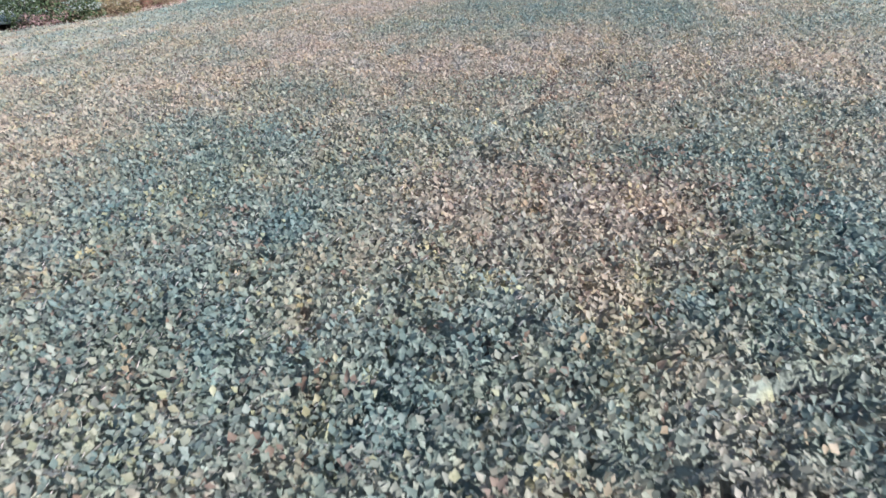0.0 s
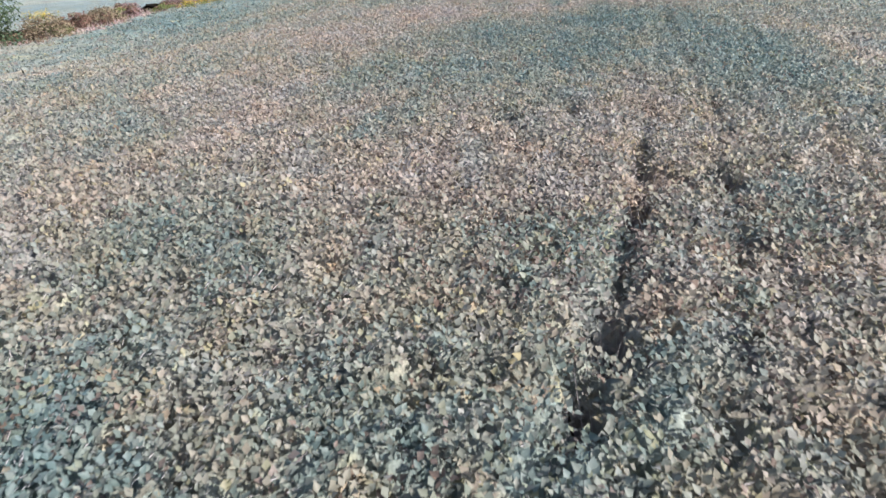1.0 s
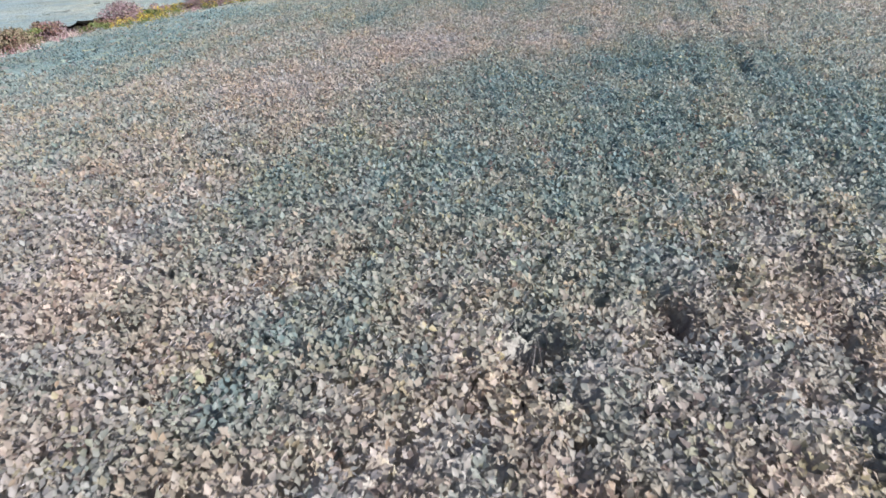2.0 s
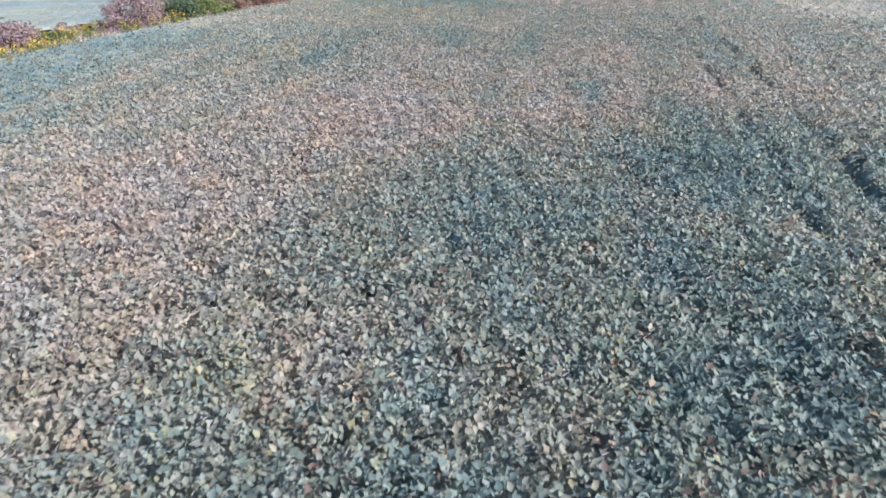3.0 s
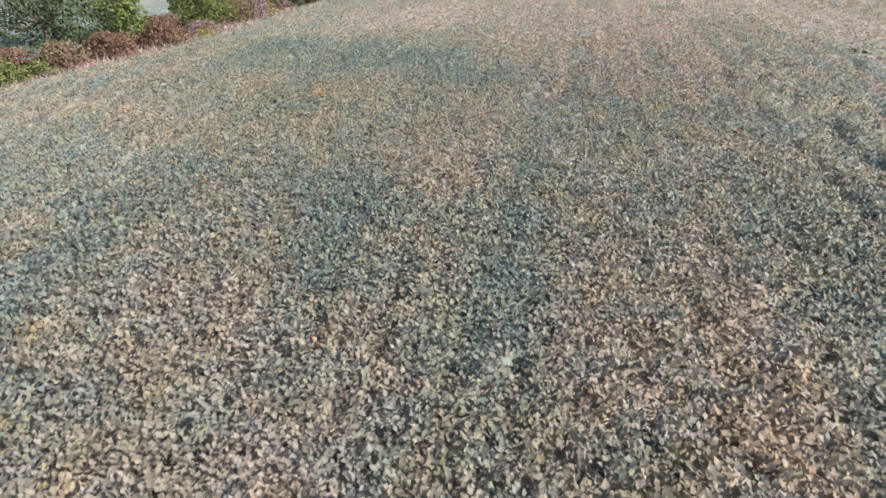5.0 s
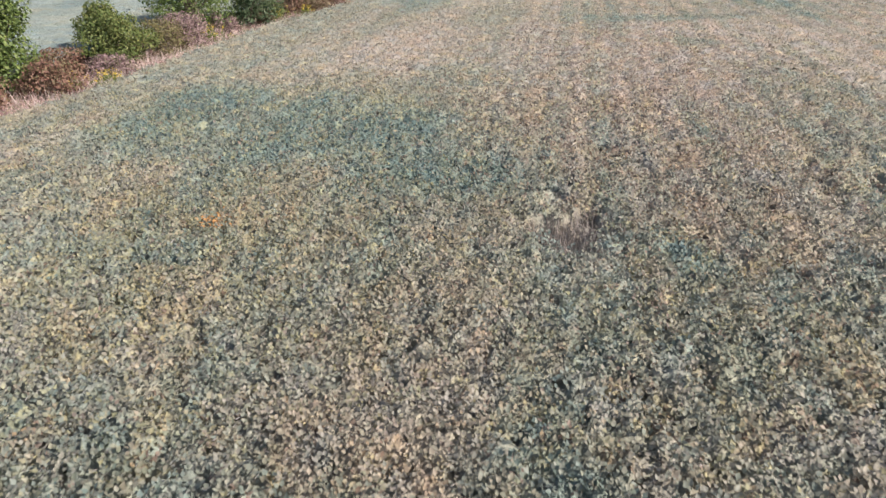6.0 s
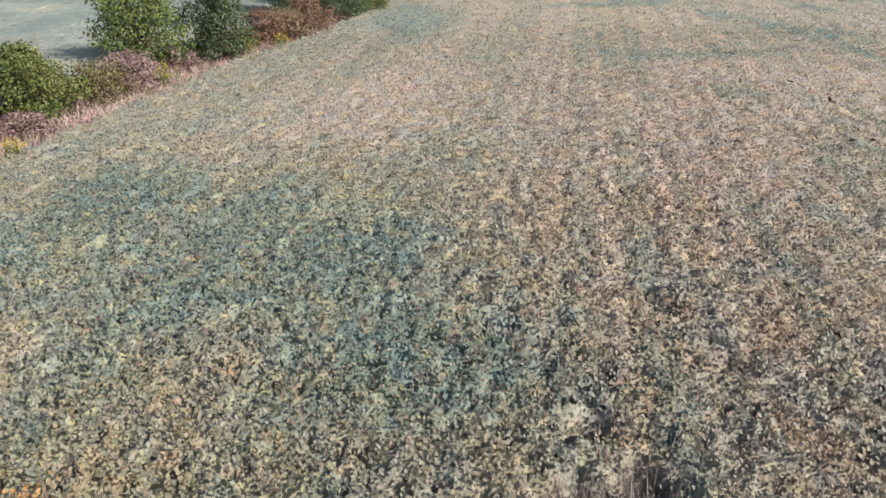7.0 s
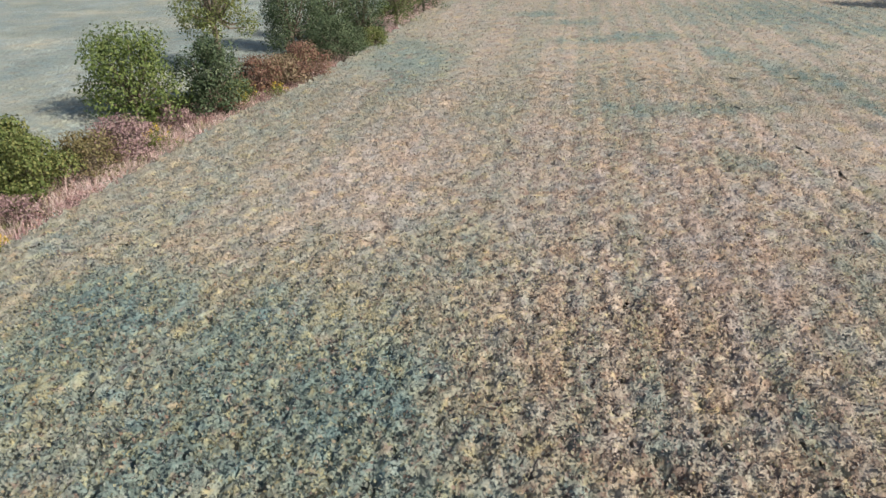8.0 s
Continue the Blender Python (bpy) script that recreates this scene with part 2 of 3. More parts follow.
def canopy_top(x, y):
    """Top of the crop: domed plants in rows that have closed to one rough canopy, with dips."""
    r = (x - ROW_LEAN * y) / ROW_GAP
    rows = 0.5 + 0.5 * np.cos(2 * math.pi * r)
    tall = 0.72 + 0.035 * rows + 0.13 * value_noise(x, y, 0.14, 3) + 0.05 * value_noise(x, y, 0.45, 6) + 0.05 * value_noise(x, y, 2.3, 4)
    gaps = np.clip(value_noise(x, y * 0.7, 0.16, 8) - 0.8, 0, 1) * 1.6 + np.clip(value_noise(x, y * 0.6, 0.45, 9) - 0.86, 0, 1) * 1.6
    return tall * (1 - 0.5 * track(x, y)) - gaps


def crop_height(x, y):
    """The crop's top as it stands, sunken where plants are missing."""
    return np.maximum(canopy_top(x, y) * (1 - 0.7 * hole(x, y)), 0.06)


SHADES = np.array([(0.113, 0.160, 0.138), (0.147, 0.187, 0.154), (0.184, 0.206, 0.163), (0.222, 0.22, 0.165),
                   (0.258, 0.236, 0.182), (0.292, 0.255, 0.20), (0.322, 0.27, 0.219), (0.34, 0.30, 0.13),
                   (0.36, 0.25, 0.14), (0.17, 0.13, 0.10)]) * np.array([0.99, 1.0, 1.08])


def crop_colour(x, y, r):
    """Ripeness of the crop, with distance haze painted in: green and blue-green, greying, tan, yellow and orange
    leaves; r in 0..1 picks a leaf's shade.
    """
    # haze put into the leaf colour: past y 60 paler tan and less contrast
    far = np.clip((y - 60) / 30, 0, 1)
    g = np.maximum(np.maximum(patch_sum(x, y, GREEN_NEAR), patch_sum(x, y, GREEN_MID)), patch_sum(x, y, GREEN_FAR))
    n1, n2 = value_noise(x, y, 3.1, 21), value_noise(x, y * 0.7, 0.8, 22)
    ripe_and_haze = (0.555 + (0.4 - 0.05 * far) * (value_noise(x - ROW_LEAN * y, y / 18, 1.3, 23) - 0.5) + (0.34 - 0.2 * far) * (n1 - 0.5) + (0.25 - 0.12 * far) * (n2 - 0.5)
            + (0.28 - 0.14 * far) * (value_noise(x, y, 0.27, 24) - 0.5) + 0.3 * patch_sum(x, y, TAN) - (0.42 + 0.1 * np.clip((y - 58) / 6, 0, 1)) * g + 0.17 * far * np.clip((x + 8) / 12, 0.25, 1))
    ripe_and_haze = ripe_and_haze + 0.3 * np.clip((y - 57) / 6, 0, 1) * np.clip((x - 0.15 * (y - 58) - 2) / 3, 0, 1) * np.cos(2 * math.pi * (x - ROW_LEAN * y) / (2 * ROW_GAP)) * value_noise(x, y * 0.3, 1.0, 61)
    ripe_and_haze = np.where(x < edge_x(y), 0.38 + 0.5 * (n1 - 0.4), ripe_and_haze)
    s = ripe_and_haze * 5.2 + (r - 0.5) * (2.1 - 1.0 * np.clip((y - 60) / 30, 0, 1))
    s = np.clip(s, 0, 6)
    i = np.minimum(s.astype(int), 5)
    f = (s - i)[:, None]
    c = SHADES[i] * (1 - f) + SHADES[i + 1] * f
    r2 = (r * 97.31) % 1
    yel = 0.04 + 0.9 * np.clip((y - 50) / 10, 0, 1) * np.clip((90 - y) / 20, 0.15, 1) * np.clip(value_noise(x, y, 0.55, 32) - 0.62, 0, 1) + 0.1 * np.clip((y - 54) / 8, 0, 1) * np.clip((4 - x) / 4, 0, 1) * np.clip((84 - y) / 10, 0, 1) + 0.28 * patch_sum(x, y, YELLOW) + 0.12 * np.clip(value_noise(x, y, 1.1, 31) - 0.6, 0, 1) * 4
    ora = 0.035 + 0.5 * np.clip((y - 50) / 10, 0, 1) * np.clip((90 - y) / 20, 0.15, 1) * np.clip(value_noise(x, y, 0.5, 33) - 0.7, 0, 1) + 0.3 * patch_sum(x, y, ORANGE)
    k = (0.15 + 0.4 * ((r * 41.3) % 1))[:, None]
    c = np.where((r2 < yel)[:, None], c + (SHADES[7] - c) * k, c)
    c = np.where((r2 > 1 - ora)[:, None], c + (SHADES[8] - c) * k, c)
    c = np.where(((r2 > 0.5) & (r2 < 0.54 + 0.24 * patch_sum(x, y, BROWN)))[:, None], SHADES[9], c)
    next_field = (np.array([0.15, 0.2, 0.195]) + np.array([0.07, 0.045, 0.01]) * np.clip(value_noise(x, y, 5.0, 81) - 0.45, 0, 1)[:, None] * 2) * (0.8 + 0.4 * n1)[:, None]
    c = np.where((x < edge_x(y) - STRIP)[:, None], c * 0.3 + next_field * 0.7, c)
    bare = np.clip(hole(x, y) * 1.3 - 0.1, 0, 1)[:, None]
    c = c * (1 - bare) + np.array([0.19, 0.165, 0.15]) * bare
    warm = (value_noise(x, y, 0.45, 71) - 0.5) * 0.22
    c = c * np.stack([1 + warm, np.ones_like(warm), 1 - warm], 1)
    return c * (0.9 + 0.2 * ((r * 13.7) % 1))[:, None]


# ---- ground ----
def build_ground():
    xs = np.concatenate([[-3000, -900, -300], np.arange(-120, 121, 4.0), [300, 900, 3000]])
    ys = np.concatenate([[-3000, -900, -200], np.arange(-40, 201, 4.0), [400, 1000, 4000]])
    X, Y = np.meshgrid(xs, ys)
    Z = 0.06 * (value_noise(X.ravel() + 500, Y.ravel() + 500, 6.0, 5) - 0.5)
    v = np.stack([X.ravel(), Y.ravel(), Z], 1)
    w, hgt = len(xs), len(ys)
    i = (np.arange(hgt - 1)[:, None] * w + np.arange(w - 1)[None]).ravel()
    f = np.stack([i, i + 1, i + w + 1, i + w], 1).ravel()
    me = mesh_from("ground", v, f, np.full(len(i), 4), None, M_SOIL)
    return tagged(new("ground", me), "brown crumbly field soil under the crop", "ground", kind="structure")


build_ground()


# ---- soybean crop ----
def in_strip(x, y):
    d = edge_x(y) - x
    return (d > -0.15) & (d < STRIP)


def need(x, y):
    """How near the flight line comes to a spot of the field, in metres."""
    line = np.interp(y, [-6, 12, 20, 30, 60], [-0.5, -0.8, -1.0, 0.2, 2.6])
    return np.maximum(np.maximum(4.0, np.abs(x - line) / 0.60), y - 52)


def add_plants(x, y, many, size, radius, wild, steep, V, F, S, C):
    """Soybean plants: leaflets spread like a star round each plant's top, some hanging lower on the stem."""
    n = len(x)
    off = sum(len(v) for v in V)
    top = crop_height(x, y) + rng.uniform(-0.06, 0.06, n)
    own = np.clip(0.5 + (rng.random(n) - 0.5) * wild, 0.001, 0.999)
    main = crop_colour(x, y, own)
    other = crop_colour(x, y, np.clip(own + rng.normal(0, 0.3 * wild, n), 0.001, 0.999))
    turn = rng.uniform(0, 2 * math.pi, n)
    for k in range(many):
        a = turn + k * 2.4 + rng.normal(0, 0.35, n)
        out = math.sqrt((k + 0.6) / many)
        low = rng.random(n) < 0.22
        r = radius * out * rng.uniform(0.45, 0.95, n)
        z = top - 0.1 * out ** 2 - np.where(low, rng.uniform(0.06, 0.2, n), rng.uniform(0, 0.06, n))
        rise = (0.75 * (1 - out) - 0.25 + rng.normal(0, 0.32, n)) * wild + rng.choice([-1.0, 1.0], n) * rng.uniform(0.3, 1.0, n) * steep
        along = unit(np.stack([np.cos(a), np.sin(a), rise], 1))
        nor = unit(np.stack([0.25 * np.cos(a) * wild + rng.normal(0.04, 0.22 * wild, n), 0.25 * np.sin(a) * wild + rng.normal(-0.13, 0.22 * wild, n), np.ones(n)], 1))
        L = size * rng.uniform(0.7, 1.35, n)
        base = np.stack([x + np.cos(a) * r, y + np.sin(a) * r, np.maximum(z, 0.04)], 1)
        v, f, s, per = leaves(base, along, nor, L, L * rng.uniform(0.6, 0.85, n), rng.uniform(0.05, 0.3, n))
        V.append(v)
        F.append(f + off)
        S.append(s)
        pick = (rng.random(n) < 0.5)[:, None]
        C.append(np.repeat(np.where(pick, other, main) * rng.uniform(0.93, 1.07, (n, 1)), per, 0))
        off += len(v)


def add_stalks(V, F, S, C):
    """Bare grey-brown stalks that stand where the leaves have fallen."""
    off = sum(len(v) for v in V)
    for px, py, rx, ry in HOLES:
        n = int((1500 if py > 60 else 250) * rx * ry) + 10
        x, y = px + rng.normal(0, rx * 1.5 + 0.1, n), py + rng.normal(0, ry * 1.5 + 0.1, n)
        base = np.stack([x, y, np.zeros(n)], 1)
        al = unit(np.stack([rng.normal(0, 0.25, n), rng.normal(0, 0.25, n), np.ones(n)], 1))
        L = rng.uniform(0.45, 0.95, n)
        v, f, s, per = leaves(base, al, unit(rng.normal(0, 1, (n, 3))), L, np.full(n, 0.022), np.full(n, 0.3))
        V.append(v)
        F.append(f + off)
        S.append(s)
        C.append(np.repeat(np.array([(0.3, 0.265, 0.25)]) * rng.uniform(0.6, 1.2, (n, 1)), per, 0))
        off += len(v)


def build_crop():
    V, F, S, C = [], [], [], []
    sheet_faces = 0
    off = 0
    # the leaf mass: a crumpled sheet just under the top leaves, finest along the flight line, with pits between the plants
    for x0, x1, y0, y1, cell in ((-8, 10, -6, 78, 0.115), (-17, -7.7, -6, 78, 0.2), (9.7, 19, -6, 78, 0.2), (-17, 19, 77.6, 101.2, 0.2), (-30, -16.4, -6, 101.2, 0.4), (18.4, 34, -6, 101.2, 0.4), (-30, 75, 100.0, 175, 0.45), (33.0, 100, -6, 101.2, 0.8), (-110, -29.0, -6, 175, 0.8), (-110, 100, -60, -5.2, 1.4)):
        gx, gy = np.arange(x0, x1 + cell, cell), np.arange(y0, y1 + cell, cell)
        X, Y = np.meshgrid(gx, gy)
        x, y = X.ravel(), Y.ravel()
        n = len(x)
        jx, jy = x + rng.uniform(-0.35, 0.35, n) * cell, y + rng.uniform(-0.35, 0.35, n) * cell
        close = np.clip((24 - need(jx, jy)) / 14, 0, 1)
        pit = np.where(rng.random(n) < 0.16, rng.uniform(0.15, 0.45, n), 0.0) * (0.15 + 0.85 * close)
        z = np.maximum(canopy_top(jx, jy) * (1 - 0.75 * hole(jx, jy)) - 0.06 - 0.08 * close - pit - rng.uniform(0, 1, n) * (0.12 + 0.14 * close), 0.02)
        w, hh = len(gx), len(gy)
        i = (np.arange(hh - 1)[:, None] * w + np.arange(w - 1)[None]).ravel()
        q = np.stack([i, i + 1, i + w + 1, i + w], 1)
        cx, cy = x[i] + cell / 2, y[i] + cell / 2
        q = q[~in_strip(cx, cy) & ((hole(cx, cy) < 0.8) | (cell > 0.3))]
        V.append(np.stack([jx, jy, z], 1))
        F.append(q.ravel() + off)
        S.append(np.full(len(q), 4))
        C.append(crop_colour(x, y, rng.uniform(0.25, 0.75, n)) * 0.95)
        sheet_faces += len(q)
        off += n
    # plants on top of it, with fewer and larger leaves where the flight stays far off
    zones = ((0, 8, 0.152, 10, 0.086, 0.12, 1.1, 1.4), (8, 14, 0.158, 8, 0.09, 0.12, 1.1, 1.6), (14, 26, 0.165, 5, 0.1, 0.12, 1.1, 1.7),
             (26, 50, 0.2, 4, 0.105, 0.14, 1.0, 1.7), (50, 200, 0.42, 2, 0.17, 0.22, 0.8, 1.5))
    for lo, hi, gap, many, size, radius, wild, steep in zones:
        X, Y = np.meshgrid(np.arange(-80, 62, gap), np.arange(-5, 160, gap))
        x, y = X.ravel(), Y.ravel()
        n = len(x)
        x, y = x + rng.uniform(-0.42, 0.42, n) * gap, y + rng.uniform(-0.42, 0.42, n) * gap
        near = need(x, y) * (1 + 0.25 * (value_noise(x, y, 0.6, 77) - 0.5))
        keep = (near >= lo) & (near < hi) & (np.abs(x - 1) < 14 + (y + 8) * 0.68)
        if lo == 26:
            keep &= (y > 64) | (rng.random(n) < 0.6)
        x, y = x[keep], y[keep]
        keep = (x > edge_x(y) + 0.1) & (rng.random(len(x)) > 0.5 * hole(x, y)) & (rng.random(len(x)) > 0.55 * track(x, y))
        x, y = x[keep], y[keep]
        late = np.clip((y - 52) / 6, 0, 1)
        add_plants(x, y, many, size * (1 - 0.16 * late), radius, wild, steep, V, F, S, C)
    add_stalks(V, F, S, C)
    me = mesh_from("soybean_crop", np.concatenate(V), np.concatenate(F), np.concatenate(S), np.concatenate(C), M_CROP)
    me.materials.append(M_CANOPY)
    slot = np.zeros(len(me.polygons), np.int32)
    slot[:sheet_faces] = 1
    me.polygons.foreach_set("material_index", slot)
    return tagged(new("soybean_crop", me), "ripening soybean crop, blue-green leaves turning tan and yellow", "crop", kind="stuff")


build_crop()


# ---- trees and shrubs of the hedge ----
PAL_GREEN = np.array([(0.045, 0.075, 0.022), (0.065, 0.10, 0.03), (0.095, 0.135, 0.04), (0.13, 0.16, 0.05)]) * 1.0
PAL_DARK = np.array([(0.03, 0.052, 0.026), (0.042, 0.07, 0.035), (0.06, 0.09, 0.048), (0.085, 0.11, 0.06)])
PAL_OLIVE = np.array([(0.065, 0.09, 0.028), (0.095, 0.12, 0.038), (0.13, 0.145, 0.05), (0.18, 0.17, 0.06)]) * np.array([0.84, 0.92, 0.9])
PAL_RED = np.array([(0.10, 0.055, 0.045), (0.15, 0.075, 0.06), (0.18, 0.11, 0.08), (0.12, 0.11, 0.06)])
PAL_PURPLE = np.array([(0.14, 0.085, 0.092), (0.2, 0.13, 0.137), (0.27, 0.19, 0.195), (0.16, 0.135, 0.10)])
PAL_BROWN = np.array([(0.11, 0.085, 0.06), (0.17, 0.13, 0.09), (0.23, 0.18, 0.12), (0.12, 0.12, 0.06)])


def tube(bm, a, b, ra, rb, sides=6):
    """A tapered limb between two points."""
    d = (b - a)
    q = d.to_track_quat("Z", "Y")
    rings = []
    for p, r in ((a, ra), (b, rb)):
        rings.append([bm.verts.new(p + q @ Vector((math.cos(2 * math.pi * k / sides) * r, math.sin(2 * math.pi * k / sides) * r, 0))) for k in range(sides)])
    for k in range(sides):
        bm.faces.new((rings[0][k], rings[0][(k + 1) % sides], rings[1][(k + 1) % sides], rings[1][k]))
    bm.faces.new(rings[1])


def woody(name, x, y, height, radius, palette, label, category, clear=0.15, trunks=1, count=2600, leaf=0.22, seed=1, lobes=32):
    """A tree or shrub: trunk with limbs, and a crown of many leaves on uneven lobes. clear: share of the height below the crown."""
    g = np.random.default_rng(seed)
    root = tagged(new(name), label, category)
    root.location = (x, y, 0)
    # lobes of the crown
    count, leaf = int(count * 2.0), leaf * 0.66
    h0 = height * clear
    rz = (height - h0) / 2
    centres, sizes = [], []
    for k in range(lobes):
        u = 0.08 + 0.78 * (k + g.uniform(0.1, 0.9)) / lobes
        a = k * 2.4 + g.normal(0, 0.4)
        r = radius * 0.74 * math.sqrt(g.uniform(0.12, 1.0)) * math.cos((u - 0.35) * (2.2 if u > 0.35 else 1.6))
        sz = g.uniform(0.26, 0.42)
        centres.append((r * math.cos(a), r * math.sin(a), h0 + u * (height - h0)))
        sizes.append((sz * radius, sz * radius, sz * rz * 0.9))
    centres, sizes = np.array(centres), np.array(sizes)
    centres[:, :2] -= centres[:, :2].mean(0)
    # trunk and limbs
    for k in range(trunks):
        bm = bmesh.new()
        lean = Vector((g.normal(0, 0.12), g.normal(0, 0.12), 0)) * (1 if trunks == 1 else 3) * radius
        foot = Vector((g.normal(0, 0.08), g.normal(0, 0.08), -0.05)) * (0.5 if trunks == 1 else 3)
        foot.z = -0.05
        r0 = (0.035 if trunks == 1 else 0.018) * height
        fork = foot * 0.6 + lean * 0.3 + Vector((0, 0, h0 + rz * 0.5))
        mid = (foot + fork) / 2 + Vector((g.normal(0, 0.06), g.normal(0, 0.06), 0))
        tube(bm, foot, mid, r0, r0 * 0.8)
        tube(bm, mid, fork, r0 * 0.8, r0 * 0.6)
        for j in range(k, lobes, trunks):
            c = Vector(centres[j])
            knee = fork.lerp(c, 0.5) + Vector((0, 0, -0.05 * height))
            tube(bm, fork, knee, r0 * 0.45, r0 * 0.25, 5)
            tube(bm, knee, c, r0 * 0.25, r0 * 0.06, 5)
        kind = "trunk" if trunks == 1 else "stem"
        me = bpy.data.meshes.new(kind)
        bm.to_mesh(me)
        bm.free()
        me.materials.append(M_BARK)
        part(kind, me, root, "grey-brown bark")
    # crown
    pick = g.integers(0, lobes, count)
    d = unit(g.normal(0, 1, (count, 3)))
    rr = g.uniform(0.35, 1.08, count) ** 0.6
    p = centres[pick] + d * sizes[pick] * rr[:, None]
    p[:, 2] = np.maximum(p[:, 2], 0.12)
    nor = unit(d + np.array([0, 0, 0.5]) + g.normal(0, 0.45, (count, 3)))
    al = unit(np.cross(nor, g.normal(0, 1, (count, 3))) + np.array([0, 0, -0.35]))
    L = leaf * g.uniform(0.6, 1.35, count)
    v, f, s, per = leaves(p, al, nor, L, L * g.uniform(0.5, 0.8, count), g.uniform(0.05, 0.25, count))
    shade = np.clip((g.random(count) * 2.6 + (pick % 5) * 0.22), 0, 2.999)
    i = shade.astype(int)
    col = palette[i] * (1 - (shade - i))[:, None] + palette[i + 1] * (shade - i)[:, None]
    part("crown", mesh_from("crown", v, f, s, np.repeat(col, per, 0), M_TREE), root)
    return root


TREES = "scrubby trees of the hedge"
SHRUBS = "shrubs of the hedge"


def tree(*a, **k):
    return tagged(woody("tree", *a, category="tree", **k), group=TREES)


def shrub(*a, **k):
    return tagged(woody("shrub", *a, category="shrub", trunks=5, **k), group=SHRUBS)


tree(-24.8, 35.6, 6.0, 3.5, PAL_DARK, "big leafy green tree with deep shade under it", clear=0.03, seed=11, count=6000)
shrub(-23.3, 49.7, 1.2, 1.2, PAL_PURPLE, "low greyish-pink shrub beside dry grass", seed=12, count=1300, leaf=0.16)
shrub(-22.9, 39.6, 1.6, 1.5, PAL_BROWN, "brown half-bare scrub on the field edge", seed=13, count=1500, leaf=0.15)
shrub(-22.9, 45.6, 1.4, 1.6, PAL_BROWN, "brown half-bare scrub on the field edge", seed=14, count=1500, leaf=0.15)
shrub(-21.4, 54.2, 1.7, 1.5, PAL_PURPLE, "purplish-red shrub among yellow flowers", seed=15, count=1700, leaf=0.16)
shrub(-18.9, 61.8, 2.3, 2.1, PAL_PURPLE, "purplish-brown rounded shrub with yellow flowers at its foot", seed=16, count=2600, leaf=0.17)
shrub(-17.2, 64.6, 1.8, 1.3, PAL_DARK, "dark green low shrub in the hedge row", seed=17, count=1600, leaf=0.17)
shrub(-16.6, 67.8, 1.5, 1.4, PAL_OLIVE, "yellow-green shrub on the field edge", seed=18, count=1500, leaf=0.17)
tree(-18.2, 75.0, 6.4, 3.4, PAL_DARK, "big dark-green tree that shades the next field", clear=0.08, seed=19, count=5500)
tree(-15.8, 78.4, 4.8, 2.2, PAL_GREEN, "dense green tree above red shrubs", clear=0.08, seed=37, count=4000)
shrub(-14.6, 74.4, 1.6, 1.5, PAL_RED, "dark red-brown shrub in the hedge row", seed=20, count=1600, leaf=0.16)
shrub(-13.2, 77.2, 1.7, 1.3, PAL_RED, "dark red-brown shrub in the hedge row", seed=21, count=1600, leaf=0.16)
shrub(-13.0, 83.4, 2.7, 2.1, PAL_OLIVE, "broad dull green shrub with lighter top", seed=22, count=3200, leaf=0.18)
tree(-14.2, 84.6, 3.1, 1.3, PAL_OLIVE, "slim yellow-green young tree", clear=0.3, seed=23, count=1800)
shrub(-11.9, 85.9, 2.1, 1.8, (PAL_RED + PAL_OLIVE) / 2, "dull red and olive shrub", seed=24, count=1500, leaf=0.16)
shrub(-11.4, 88.2, 2.1, 1.8, PAL_PURPLE, "purplish-pink shrub beside dry grass", seed=25, count=1900, leaf=0.16)
tree(-12.7, 93.4, 5.4, 3.1, PAL_GREEN, "rounded light-green tree reaching to the ground", clear=0.06, seed=26, count=5200)
tree(-9.2, 95.2, 4.6, 2.2, PAL_DARK, "dense dark-green bushy young tree", clear=0.05, seed=27, count=3600)
tree(-11.5, 105.0, 7.8, 3.0, PAL_OLIVE, "tall light-green tree with a bare trunk", clear=0.36, seed=28, count=3400)
tree(-7.8, 112.0, 7.0, 3.3, PAL_DARK, "dark blue-green dense tree", clear=0.04, seed=29, count=6500)
shrub(-7.8, 100.0, 2.6, 2.0, PAL_RED, "red-brown shrub in the hedge row", seed=30, count=2200, leaf=0.17)
shrub(-5.6, 103.0, 2.9, 2.2, PAL_RED, "red-brown shrub in the hedge row", seed=31, count=2400, leaf=0.17)
shrub(-4.4, 109.0, 3.8, 2.4, PAL_DARK, "dark olive shrub in the hedge row", seed=32, count=2600, leaf=0.19)
tree(-3.2, 117.5, 6.0, 2.3, PAL_DARK, "dark green tree over red undergrowth", clear=0.06, seed=33, count=3800)
tree(-5.6, 116.5, 7.2, 3.0, PAL_DARK, "dark green tree crowding its neighbours", clear=0.04, seed=38, count=5000)
shrub(-6.8, 101.6, 2.4, 1.9, PAL_BROWN, "brown-leaved shrub between red ones", seed=61, count=2000, leaf=0.17)
shrub(-8.9, 97.9, 1.5, 1.3, PAL_OLIVE, "low olive shrub among goldenrod", seed=62, count=1300, leaf=0.16)
shrub(-3.6, 112.0, 2.6, 2.0, PAL_DARK, "dark green shrub closing the hedge", seed=63, count=2000, leaf=0.18)
shrub(-2.0, 113.8, 2.2, 1.4, PAL_OLIVE, "olive-green shrub in the hedge row", seed=34, count=1500, leaf=0.18)
tree(-0.8, 127.0, 6.5, 2.8, PAL_GREEN, "dense green tree in the hedge row", clear=0.08, seed=35, count=3200)
tree(2.0, 137.0, 6.5, 3.0, PAL_DARK, "dark green tree in the hedge row", clear=0.08, seed=36, count=3000)
shrub(-19.2, 66.4, 1.6, 1.5, PAL_BROWN, "brown scrub in the hedge row", seed=64, count=1300, leaf=0.16)
